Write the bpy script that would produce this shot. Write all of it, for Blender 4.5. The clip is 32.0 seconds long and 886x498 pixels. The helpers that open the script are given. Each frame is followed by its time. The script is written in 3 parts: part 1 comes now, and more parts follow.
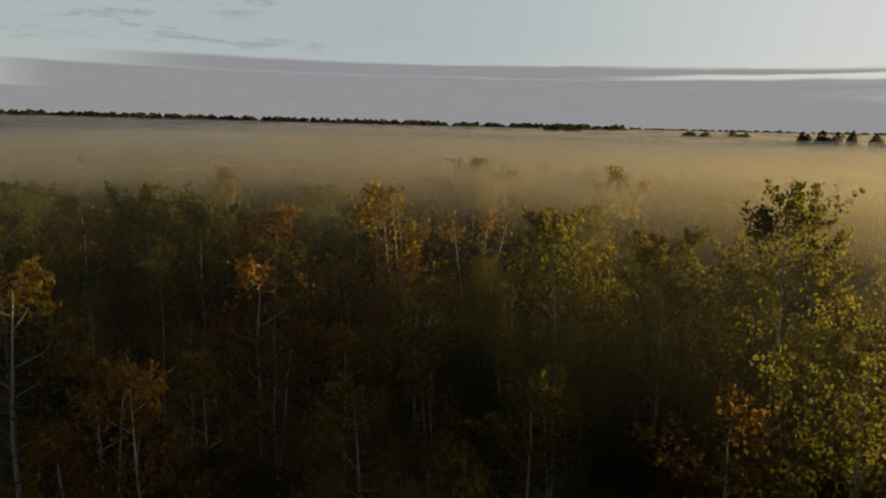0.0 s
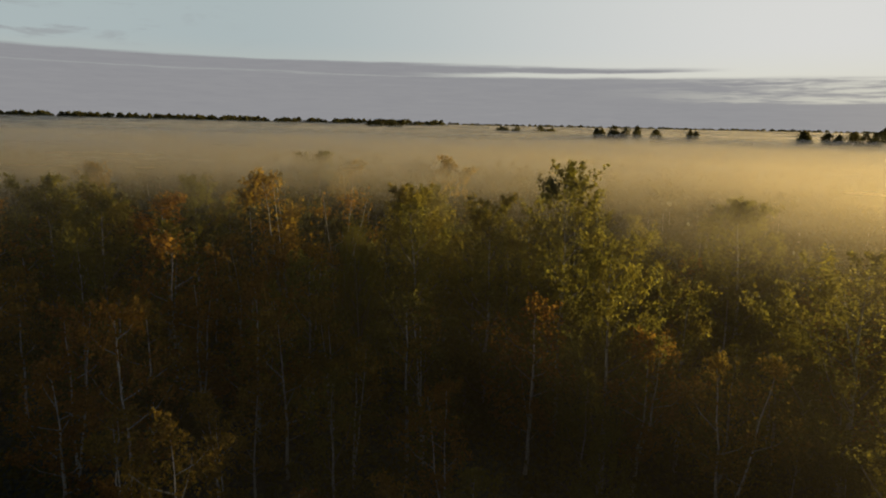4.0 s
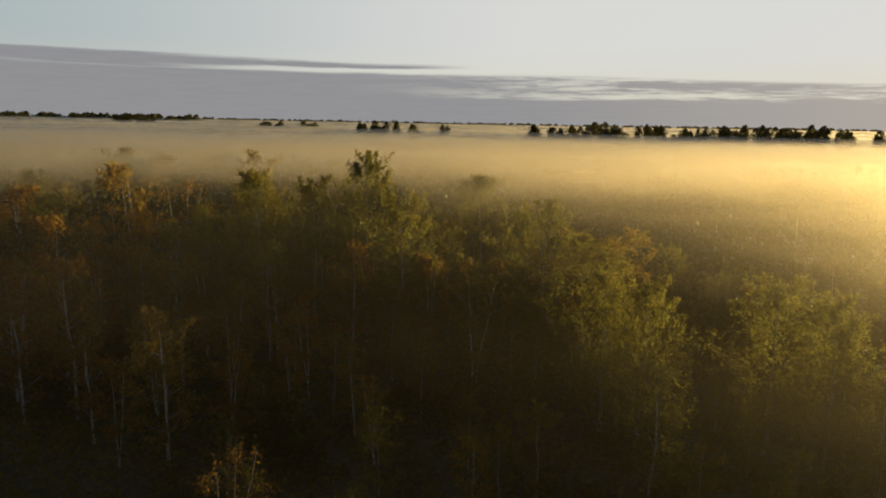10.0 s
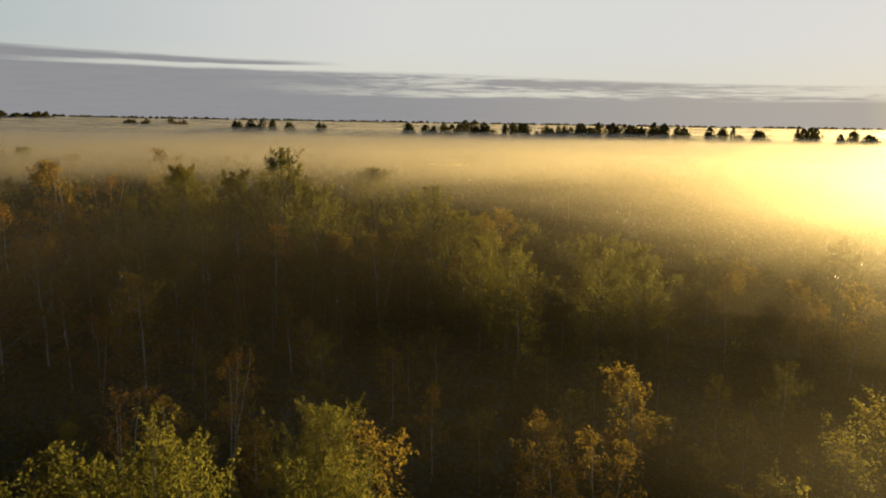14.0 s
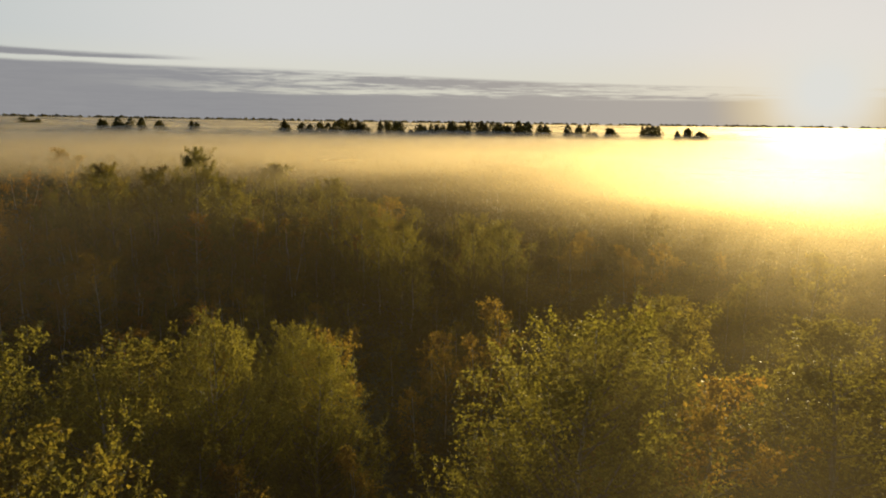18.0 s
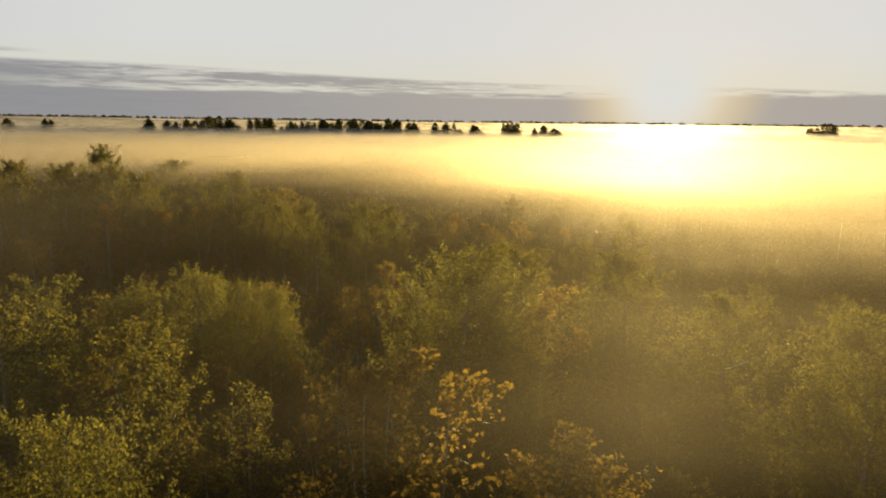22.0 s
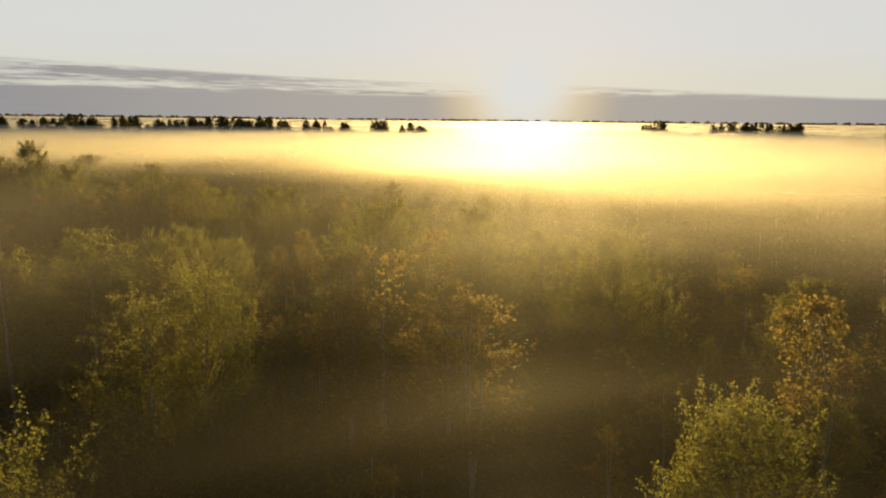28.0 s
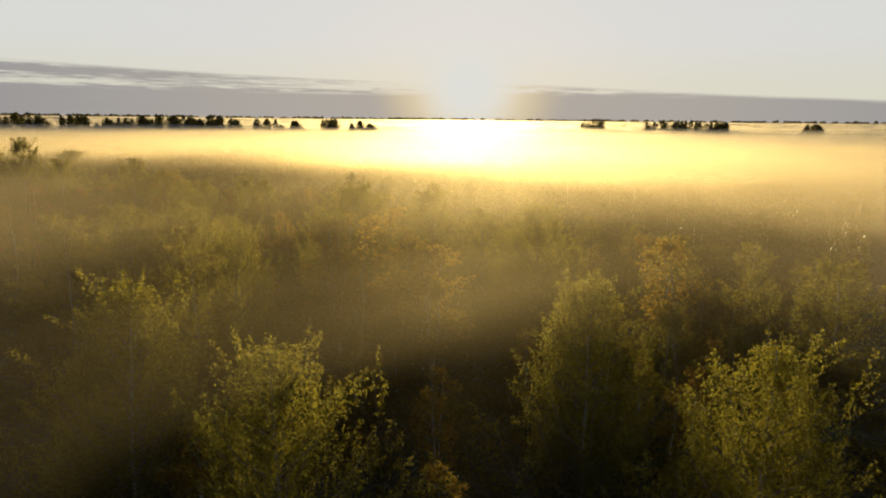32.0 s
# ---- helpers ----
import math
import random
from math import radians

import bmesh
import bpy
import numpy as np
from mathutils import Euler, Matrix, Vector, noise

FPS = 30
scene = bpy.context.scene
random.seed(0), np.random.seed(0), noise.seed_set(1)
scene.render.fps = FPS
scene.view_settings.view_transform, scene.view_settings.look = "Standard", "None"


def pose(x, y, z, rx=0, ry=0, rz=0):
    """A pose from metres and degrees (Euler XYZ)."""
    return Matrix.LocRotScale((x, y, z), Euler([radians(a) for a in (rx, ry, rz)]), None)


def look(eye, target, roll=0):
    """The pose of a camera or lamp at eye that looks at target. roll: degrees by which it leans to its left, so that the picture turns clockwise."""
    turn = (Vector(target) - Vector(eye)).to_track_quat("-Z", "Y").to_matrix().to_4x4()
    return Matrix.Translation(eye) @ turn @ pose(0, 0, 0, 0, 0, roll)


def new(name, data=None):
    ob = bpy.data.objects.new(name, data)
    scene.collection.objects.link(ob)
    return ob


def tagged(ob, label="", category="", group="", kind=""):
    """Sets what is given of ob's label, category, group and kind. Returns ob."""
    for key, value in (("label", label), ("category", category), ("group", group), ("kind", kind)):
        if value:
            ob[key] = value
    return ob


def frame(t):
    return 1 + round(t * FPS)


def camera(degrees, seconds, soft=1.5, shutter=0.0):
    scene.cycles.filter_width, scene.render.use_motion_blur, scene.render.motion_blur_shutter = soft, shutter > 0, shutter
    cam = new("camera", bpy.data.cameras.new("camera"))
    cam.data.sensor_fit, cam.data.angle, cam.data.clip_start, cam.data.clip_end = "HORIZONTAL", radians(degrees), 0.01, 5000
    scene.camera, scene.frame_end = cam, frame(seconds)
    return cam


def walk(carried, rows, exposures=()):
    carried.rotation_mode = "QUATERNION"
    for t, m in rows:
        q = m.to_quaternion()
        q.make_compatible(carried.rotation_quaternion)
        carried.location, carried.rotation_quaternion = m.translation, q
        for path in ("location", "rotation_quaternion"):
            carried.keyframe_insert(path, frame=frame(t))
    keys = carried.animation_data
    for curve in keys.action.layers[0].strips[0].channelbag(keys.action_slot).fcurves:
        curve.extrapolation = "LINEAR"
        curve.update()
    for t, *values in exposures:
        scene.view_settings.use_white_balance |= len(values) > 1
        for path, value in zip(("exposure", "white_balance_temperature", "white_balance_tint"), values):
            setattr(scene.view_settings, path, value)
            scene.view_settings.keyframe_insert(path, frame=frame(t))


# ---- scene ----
cam = camera(65.2, 32.0, soft=2.0)
STOPS = 1.3
# seconds, eye in metres, heading, pitch, roll in degrees
ROWS = [
    (0.0, 0.00, 0.00, 21.00, -0.00, -9.88, 1.44),
    (1.0, -0.86, -2.99, 21.04, -3.39, -9.89, 1.40),
    (2.0, -1.70, -6.03, 21.03, -7.05, -9.90, 1.36),
    (3.0, -2.78, -9.07, 21.01, -10.76, -9.91, 1.33),
    (5.5, -6.44, -16.49, 21.05, -19.90, -9.93, 1.23),
    (6.5, -8.20, -19.45, 21.07, -23.47, -9.94, 1.20),
    (7.5, -10.15, -22.41, 21.13, -26.89, -9.95, 1.17),
    (8.5, -12.36, -25.29, 21.26, -29.85, -9.97, 1.13),
    (9.5, -14.70, -28.10, 21.38, -32.56, -9.98, 1.10),
    (10.5, -17.18, -30.83, 21.44, -35.18, -9.99, 1.07),
    (11.5, -19.80, -33.47, 21.50, -37.76, -10.00, 1.04),
    (12.5, -22.54, -36.03, 21.57, -40.32, -10.02, 1.01),
    (13.5, -25.39, -38.46, 21.69, -42.94, -10.03, 0.98),
    (14.5, -28.33, -40.78, 21.82, -45.60, -10.04, 0.95),
    (17.0, -36.15, -46.11, 22.12, -52.10, -10.08, 0.88),
    (18.0, -39.37, -47.77, 22.18, -54.67, -10.09, 0.86),
    (19.0, -42.64, -49.30, 22.19, -57.41, -10.11, 0.83),
    (20.0, -46.02, -50.70, 22.21, -60.21, -10.13, 0.81),
    (21.0, -49.45, -51.99, 22.28, -62.94, -10.14, 0.79),
    (22.0, -52.98, -53.18, 22.32, -65.50, -10.16, 0.76),
    (23.0, -56.56, -54.26, 22.38, -67.86, -10.17, 0.74),
    (24.0, -60.15, -55.22, 22.42, -70.04, -10.19, 0.72),
    (25.0, -63.81, -56.13, 22.47, -72.08, -10.21, 0.70),
    (27.5, -73.48, -58.03, 22.41, -75.84, -10.25, 0.66),
    (28.5, -77.44, -58.67, 22.39, -77.13, -10.27, 0.64),
    (29.5, -81.41, -59.29, 22.37, -78.40, -10.29, 0.63),
    (30.5, -85.42, -59.92, 22.36, -79.60, -10.31, 0.61),
    (31.5, -89.57, -60.52, 22.30, -80.53, -10.33, 0.60),
    (32.0, -91.68, -60.77, 22.26, -80.86, -10.34, 0.59),
]
walk(cam, [(t, pose(x, y, z, 90 + pitch, 0, yaw) @ pose(0, 0, 0, 0, 0, roll)) for t, x, y, z, yaw, pitch, roll in ROWS],
     exposures=[(0.0, STOPS), (32.0, STOPS)])

# ---- the plan ----
LINE = [(row[1], row[2]) for row in ROWS[::3]] + [(-92.0, -61.0)]
# the camera's side of the mist, where the layers are thin: x, y, radius
CLEARINGS = [(0.0, 4.0, 14.0), (-12.0, -24.0, 14.0), (-28.0, -41.0, 14.0), (-46.0, -51.0, 14.0), (-64.0, -56.0, 14.0), (-84.0, -60.0, 14.0)]
# layers of mist: height, how thick it gets, how far outside the clear places it begins, the thin veil inside them that
# stands in for glare
MIST = [(17.3, 0.30, 30.0, 0.02), (15.6, 0.30, 40.0, 0.0), (12.5, 0.4, 60.0, 0.0)]
# hanging drifts of mist: how many near by, how far apart, how thick; how many far off
DRIFTS, DRIFT_STEP, DRIFT, FAR_DRIFTS = 54, 5.8, 0.175, 20
MIST_SIDE, MIST_FORWARD = -0.03, 0.64
SKYLINE = 22.0
# trees that stand out: kind, variant, x, y, height of the top, width
HEROES = [
    ("poplar", 0, -61.0, -39.5, 14.8, 1.0), ("poplar", 1, -67.5, -50.4, 14.5, 0.85), ("poplar", 2, -52.6, -63.0, 14.4, 0.88),
    ("poplar", 3, -62.6, -70.0, 13.8, 0.95), ("aspen", 0, -22.5, -71.6, 11.8, 1.1), ("aspen", 1, -35.8, -82.7, 12.3, 1.3),
    ("aspen", 2, -42.4, -33.0, 12.6, 1.2), ("poplar", 1, -19.6, -20.6, 13.5, 0.85), ("aspen", 3, -22.0, -17.5, 11.6, 1.1),
    ("poplar", 2, -14.9, -22.4, 11.6, 0.85), ("poplar", 0, -15.6, -37.4, 15.9, 1.15), ("aspen", 4, -4.5, -37.2, 13.3, 1.1),
    ("poplar", 3, -25.5, -22.2, 13.4, 1.0), ("aspen", 5, -31.0, -26.4, 13.0, 1.1), 
    ("aspen", 0, -2.8, -45.8, 13.6, 1.3), ("gold", 0, -10.6, -41.2, 12.0, 1.2), ("poplar", 1, -40.6, -35.6, 14.7, 0.8),
    ("gold", 1, -31.7, -43.7, 13.9, 1.2), ("gold", 2, -33.6, -42.0, 13.8, 1.1), ("gold", 3, -31.3, -48.2, 12.2, 1.2),
    ("aspen", 1, -34.0, -22.0, 14.3, 1.1), ("aspen", 2, -38.5, -19.0, 14.0, 1.1), ("poplar", 2, -13.8, -59.2, 14.2, 1.15),
    ("aspen", 3, -6.6, -52.1, 11.9, 1.3), ("aspen", 4, -28.4, -16.4, 13.6, 1.0),
    ("aspen", 5, 15.0, 29.9, 19.0, 0.85), ("aspen", 0, 6.5, 34.4, 17.2, 0.85), ("aspen", 1, 10.4, 32.4, 16.6, 0.9),
    ("aspen", 2, 14.2, 21.8, 15.6, 0.9), ("poplar", 3, 3.1, 41.9, 14.1, 0.55), ("gold", 4, -1.0, 40.0, 12.3, 1.2),
    ("rust", 0, -4.9, 33.6, 11.0, 1.1), ("gold", 0, -7.8, 61.5, 14.1, 1.1), ("aspen", 3, 3.7, 94.9, 17.0, 1.1),
    ("gold", 1, 7.3, 79.7, 16.5, 1.0), ("gold", 2, -22.0, 71.7, 16.9, 0.9), ("aspen", 4, -20.2, 47.9, 16.7, 1.15),
    ("aspen", 5, -16.8, 47.1, 16.0, 1.0), ("aspen", 0, -30.2, 51.9, 16.3, 1.1), ("rust", 1, -12.9, 53.5, 14.8, 1.35),
    ("aspen", 1, -10.5, 59.1, 15.9, 0.9), ("bare", 0, -3.9, 51.9, 12.7, 1.2), ("bare", 1, 1.9, 50.0, 15.8, 1.1),
    ("gold", 0, 17.4, 67.8, 17.6, 0.9), ("rust", 2, -25.6, 48.7, 15.8, 1.1), ("aspen", 2, -27.4, 41.9, 16.8, 1.1),
    ("aspen", 3, 22.5, 8.0, 13.5, 1.1), ("aspen", 4, 25.5, 16.2, 15.2, 1.2), ("gold", 1, 16.4, 13.8, 11.3, 1.0),
    ("rust", 3, 16.0, 21.0, 10.8, 1.1), ("gold", 2, -2.2, 47.4, 17.6, 1.0), ("aspen", 5, 9.2, 44.8, 16.2, 0.85),
    ("aspen", 0, 31.5, 33.3, 16.3, 1.2), ("aspen", 1, 17.8, -1.8, 12.5, 1.0), ("aspen", 2, 26.2, -5.6, 12.4, 1.1),
    ("gold", 3, 33.8, 13.4, 12.6, 1.1), ("gold", 4, -6.2, 47.9, 12.1, 1.0), ("poplar", 1, -10.8, -16.0, 10.4, 0.8),
    ("gold", 0, -1.1, -21.0, 8.0, 0.9), ("gold", 1, -0.8, -23.4, 8.1, 0.9), ("gold", 2, 7.1, -21.0, 9.0, 1.1),
    ("aspen", 3, 19.2, 2.6, 11.8, 1.1), ("aspen", 4, 27.3, -9.0, 11.9, 1.0), ("aspen", 5, 7.5, -33.6, 11.0, 1.2),
    ("gold", 3, -11.0, -19.5, 10.2, 1.0), ("bare", 0, -15.5, -4.5, 8.5, 1.0), ("bare", 1, -9.0, -3.5, 9.0, 1.0), ("bare", 1, -33.0, -49.6, 10.5, 1.0),
    ("gold", 2, -37.6, -51.2, 12.3, 1.5), ("gold", 4, -34.2, -71.4, 13.3, 1.2), ("aspen", 4, -39.0, -69.6, 9.0, 1.0), ("gold", 0, -7.5, 13.2, 10.3, 1.0),
]
# far clumps of trees: heading, distance, half width in degrees, height of the top
CLUMPS = [
    (-30.0, 260, 0.7, 20.8), (-27.2, 260, 1.0, 21.6), (-24.7, 250, 0.8, 22.2), (12.3, 950, 1.3, 27), (22.5, 700, 0.8, 24), (25.2, 700, 0.6, 24),
    (31.9, 470, 0.9, 24.6), (30.6, 470, 0.8, 23.4), (34.0, 470, 0.3, 23.0), (36.1, 470, 0.4, 23.0), (43.1, 455, 0.5, 24.2), (45.2, 455, 1.3, 23.4),
    (47.6, 450, 0.8, 25.6), (48.7, 450, 0.6, 24.0), (50.6, 450, 0.8, 24.8), (51.8, 450, 0.8, 24.9), (53.2, 445, 0.8, 23.6), (54.6, 440, 0.9, 24.4),
    (56.0, 435, 0.9, 24.7), (57.4, 430, 0.9, 25.1), (58.8, 425, 0.8, 24.6), (60.0, 420, 0.5, 24.2), (61.1, 415, 0.6, 25.4), (62.4, 420, 0.6, 23.6),
    (64.8, 430, 0.6, 23.8), (66.1, 430, 0.4, 24.0), (67.6, 420, 0.5, 23.8), (70.3, 400, 0.6, 23.8), (72.3, 380, 0.6, 23.2), (73.6, 370, 0.5, 23.9),
    (93.0, 570, 0.9, 26.5), (98.3, 520, 0.9, 25.2), (100.2, 500, 0.7, 25.6), (102.4, 500, 1.2, 24.8), (109.5, 520, 0.7, 24.6),
]


def rise(r):
    """The plain lifts a little towards the skyline."""
    u = max(0.0, min(1.0, (r - 400.0) / 1400.0))
    return 10.0 * u * u * (3 - 2 * u)


def WOOD(x, y):
    """Where the wood stands."""
    if x < -76 or math.hypot(x + 60, y + 60) > 240 or y < -66 - 0.42 * (x + 76):
        return False
    if y < 0 and y > -47 + 0.887 * (x + 75):
        return False
    return not (y >= 0 and x < -7 - 0.60 * (y - 8))


def TOP(x, y):
    """How high the wood grows there."""
    u = max(0.0, min(1.0, (y + 2.0) / 42.0))
    return 9.6 + 5.4 * u * u * (3 - 2 * u)


# ---- world, sun and exposure ----
scene.cycles.transparent_max_bounces = 96
SUN_HEADING = 82.8      # degrees clockwise from +y
SUN_HEIGHT = 3.0        # degrees over the true level
sun_way = Vector((math.sin(radians(SUN_HEADING)) * math.cos(radians(SUN_HEIGHT)),
                  math.cos(radians(SUN_HEADING)) * math.cos(radians(SUN_HEIGHT)), math.sin(radians(SUN_HEIGHT))))


class Graph:
    """Short writing for a node tree: every call adds a node and returns its first output."""

    def __init__(self, tree):
        self.tree = tree
        tree.nodes.clear()

    def node(self, kind, **inputs):
        n = self.tree.nodes.new(kind)
        for key, value in inputs.items():
            self.put(n.inputs[key.replace("_", " ")], value)
        return n

    def put(self, socket, value):
        if isinstance(value, bpy.types.NodeSocket):
            self.tree.links.new(value, socket)
        elif value is not None:
            socket.default_value = value

    def math(self, op, a, b=None, c=None, clamp=False):
        n = self.tree.nodes.new("ShaderNodeMath")
        n.operation, n.use_clamp = op, clamp
        for socket, value in zip(n.inputs, (a, b, c)):
            self.put(socket, value)
        return n.outputs[0]

    def add(self, a, b):
        return self.math("ADD", a, b)

    def sub(self, a, b):
        return self.math("SUBTRACT", a, b)

    def mul(self, a, b):
        return self.math("MULTIPLY", a, b)

    def ramp(self, x, lo, hi, smooth=True, out_lo=0.0, out_hi=1.0):
        """x from lo..hi to out_lo..out_hi, clamped."""
        n = self.tree.nodes.new("ShaderNodeMapRange")
        n.interpolation_type = "SMOOTHSTEP" if smooth else "LINEAR"
        for socket, value in zip(n.inputs, (x, lo, hi, out_lo, out_hi)):
            self.put(socket, value)
        return n.outputs[0]

    def mix(self, f, a, b, blend="MIX"):
        n = self.tree.nodes.new("ShaderNodeMix")
        n.data_type, n.blend_type = "RGBA", blend
        self.put(n.inputs[0], f)
        for socket, value in ((n.inputs[6], a), (n.inputs[7], b)):
            self.put(socket, (*value, 1.0) if isinstance(value, tuple) and len(value) == 3 else value)
        return n.outputs[2]

    def noise(self, vector, scale, detail=3.0, rough=0.5, distort=0.0, out=0):
        n = self.node("ShaderNodeTexNoise", Vector=vector, Scale=scale, Detail=detail, Roughness=rough, Distortion=distort)
        return n.outputs[out]

    def vec(self, x, y, z):
        n = self.tree.nodes.new("ShaderNodeCombineXYZ")
        for socket, value in zip(n.inputs, (x, y, z)):
            self.put(socket, value)
        return n.outputs[0]

    def xyz(self, v):
        return self.node("ShaderNodeSeparateXYZ", Vector=v).outputs


world = bpy.data.worlds.new("morning_sky")
scene.world = world
world.use_nodes = True
g = Graph(world.node_tree)
way = g.node("ShaderNodeTexCoord").outputs["Generated"]
wx, wy, wz = g.xyz(way)
deg = 180.0 / math.pi
height = g.mul(g.math("ARCSINE", wz), deg)                       # degrees over the level
heading = g.mul(g.math("ARCTAN2", wx, wy), deg)                  # degrees clockwise from +y
# streaks: long along the horizon, thin in height
streak_at = g.vec(g.mul(heading, 0.06), g.mul(height, 1.25), 3.0)
streaks = g.noise(streak_at, 1.0, 6.0, 0.6, 0.5)
fine = g.noise(g.vec(g.mul(heading, 0.35), g.mul(height, 4.5), 8.0), 1.0, 5.0, 0.65, 0.7)
wobble = g.add(g.mul(g.sub(streaks, 0.5), 1.3), g.mul(g.sub(fine, 0.5), 0.5))
h2 = g.add(g.sub(height, 0.2), g.mul(wobble, 0.35))             # height over the visible skyline, with ragged edges
# the low bank, solid down to the skyline
low = g.ramp(g.add(h2, g.add(g.ramp(heading, 60.0, 90.0, False, 0.0, 0.25), g.ramp(heading, 90.0, 113.0, False, 0.0, 1.0))), 1.95, 2.2, True, 1.0, 0.0)
# the middle bank: solid away from the sun, broken into streaks towards it
sink = g.add(g.ramp(heading, 45.0, 80.0, False, 0.0, 1.1), g.ramp(heading, 88.0, 113.0, False, 0.0, 1.3))
mid_on = g.mul(g.ramp(g.add(h2, sink), 3.75, 4.05, True, 1.0, 0.0), g.ramp(heading, -36.0, -28.0))
torn = g.ramp(g.add(streaks, g.mul(g.sub(fine, 0.5), 0.5)), 0.36, 0.58)
tear = g.mul(g.ramp(heading, 24.0, 50.0, True, 0.0, 0.9), g.ramp(h2, 1.7, 2.2))
middle = g.mul(mid_on, g.sub(1.0, g.mul(tear, g.sub(1.0, torn))))
# the high streak over it, which ends in a point
tip = g.ramp(heading, 8.0, 36.0, False, 0.0, 0.34)
high_lo = g.ramp(g.sub(h2, g.add(4.0, tip)), -0.02, 0.14)
high_hi = g.ramp(g.sub(h2, g.sub(4.85, g.mul(tip, 0.6))), -0.2, 0.1, True, 1.0, 0.0)
high = g.mul(g.mul(high_lo, high_hi), g.mul(g.ramp(heading, -30.0, -16.0), g.ramp(heading, 30.0, 37.0, True, 1.0, 0.0)))
solid = g.mul(g.mul(g.ramp(h2, 3.7, 3.95), g.ramp(h2, 4.7, 4.95, True, 1.0, 0.0)), g.mul(g.ramp(heading, -30.0, -18.0), g.ramp(heading, 10.0, 20.0, True, 1.0, 0.0)))
# thin flecks high up, away from the sun
fleck_n = g.noise(g.vec(g.mul(heading, 0.16), g.mul(height, 0.75), 5.0), 1.0, 6.0, 0.62, 0.4)
flecks = g.mul(g.mul(g.ramp(fleck_n, 0.52, 0.66), g.ramp(heading, 2.0, -22.0)), g.mul(g.ramp(h2, 4.8, 6.0), g.ramp(h2, 14.0, 9.0)))
cloud = g.math("MAXIMUM", g.math("MAXIMUM", low, middle), g.math("MAXIMUM", g.math("MAXIMUM", high, solid), g.mul(flecks, 0.7)))
# angle to the sun
dot = g.node("ShaderNodeVectorMath", Vector=way)
dot.operation = "DOT_PRODUCT"
dot.inputs[1].default_value = sun_way
off = g.mul(g.math("ARCCOSINE", dot.outputs["Value"], clamp=False), deg)
# clear sky: pale blue away from the sun, white towards it, darker overhead
clear = g.mix(g.ramp(off, 88.0, 38.0), (0.42, 0.49, 0.50), (0.72, 0.72, 0.70))
clear = g.mix(g.ramp(h2, 6.5, 2.0), clear, g.mix(g.ramp(off, 95.0, 45.0), (0.50, 0.51, 0.46), (0.72, 0.71, 0.60)))
clear = g.mix(g.ramp(height, 10.5, 45.0), clear, (0.085, 0.105, 0.135))
sky = g.node("ShaderNodeTexSky")
sky.sky_type, sky.sun_disc = "NISHITA", False
sky.sun_elevation, sky.sun_rotation = radians(SUN_HEIGHT), radians(SUN_HEADING)
sky.air_density, sky.dust_density = 1.0, 2.0
haze = g.node("ShaderNodeVectorMath", Vector=sky.outputs[0])
haze.operation = "SCALE"
haze.inputs["Scale"].default_value = 0.05
clear = g.mix(0.05, clear, haze.outputs[0])
shade = g.mix(fine, (0.235, 0.235, 0.255), (0.30, 0.298, 0.31))
shade = g.mix(g.ramp(off, 50.0, 7.0), shade, (0.42, 0.38, 0.34))
shade = g.mix(g.ramp(off, 8.5, 3.0), shade, (0.74, 0.58, 0.32))
full = g.mix(g.mul(cloud, g.ramp(off, 1.6, 4.8, True, 0.0, 0.95)), clear, shade)
# the sun's own glare in the haze
full = g.mix(g.math("POWER", g.ramp(off, 7.0, 1.2, False), 1.8), full, (0.74, 0.735, 0.69))
back = g.node("ShaderNodeBackground", Color=full, Strength=2.0 ** -STOPS)
out = g.node("ShaderNodeOutputWorld", Surface=back.outputs[0])

sun = new("sun", bpy.data.lights.new("sun", "SUN"))
sun.data.energy, sun.data.angle, sun.data.color = 3.8, radians(5.0), (1.0, 0.79, 0.36)
sun.matrix_world = look(sun_way * 60, (0, 0, 0))


# ---- materials ----
def material(name):
    mat = bpy.data.materials.new(name)
    mat.use_nodes = True
    return mat, Graph(mat.node_tree)


def finish(graph, shader):
    graph.node("ShaderNodeOutputMaterial", Surface=shader)


def leaves(name, dark, light, other, spread=0.5, through_share=0.64):
    """Thin leaves: two tones by leaf, a third by tree, lit also from behind."""
    mat, m = material(name)
    island = m.node("ShaderNodeNewGeometry").outputs["Random Per Island"]
    tree = m.node("ShaderNodeObjectInfo").outputs["Random"]
    place = m.node("ShaderNodeTexCoord").outputs["Object"]
    patch = m.ramp(m.noise(place, 0.45, 3.0), 0.38, 0.62)
    colour = m.mix(island, dark, light)
    colour = m.mix(m.mul(patch, m.mul(tree, spread)), colour, other)
    value = m.ramp(m.noise(place, 9.0, 2.0), 0.3, 0.7, True, 0.55, 0.95)
    scale = m.node("ShaderNodeVectorMath", Vector=colour)
    scale.operation = "SCALE"
    m.put(scale.inputs["Scale"], value)
    colour = scale.outputs[0]
    body = m.node("ShaderNodeBsdfPrincipled", Base_Color=colour, Roughness=0.55)
    body.inputs["Specular IOR Level"].default_value = 0.08
    behind = m.node("ShaderNodeBsdfTranslucent", Color=m.mix(0.3, m.mix(1.0, colour, (2.4, 2.4, 2.4), "MULTIPLY"), (0.26, 0.18, 0.014)))
    both = m.node("ShaderNodeMixShader", Fac=through_share)
    m.put(both.inputs[1], body.outputs[0])
    m.put(both.inputs[2], behind.outputs[0])
    finish(m, both.outputs[0])
    return mat


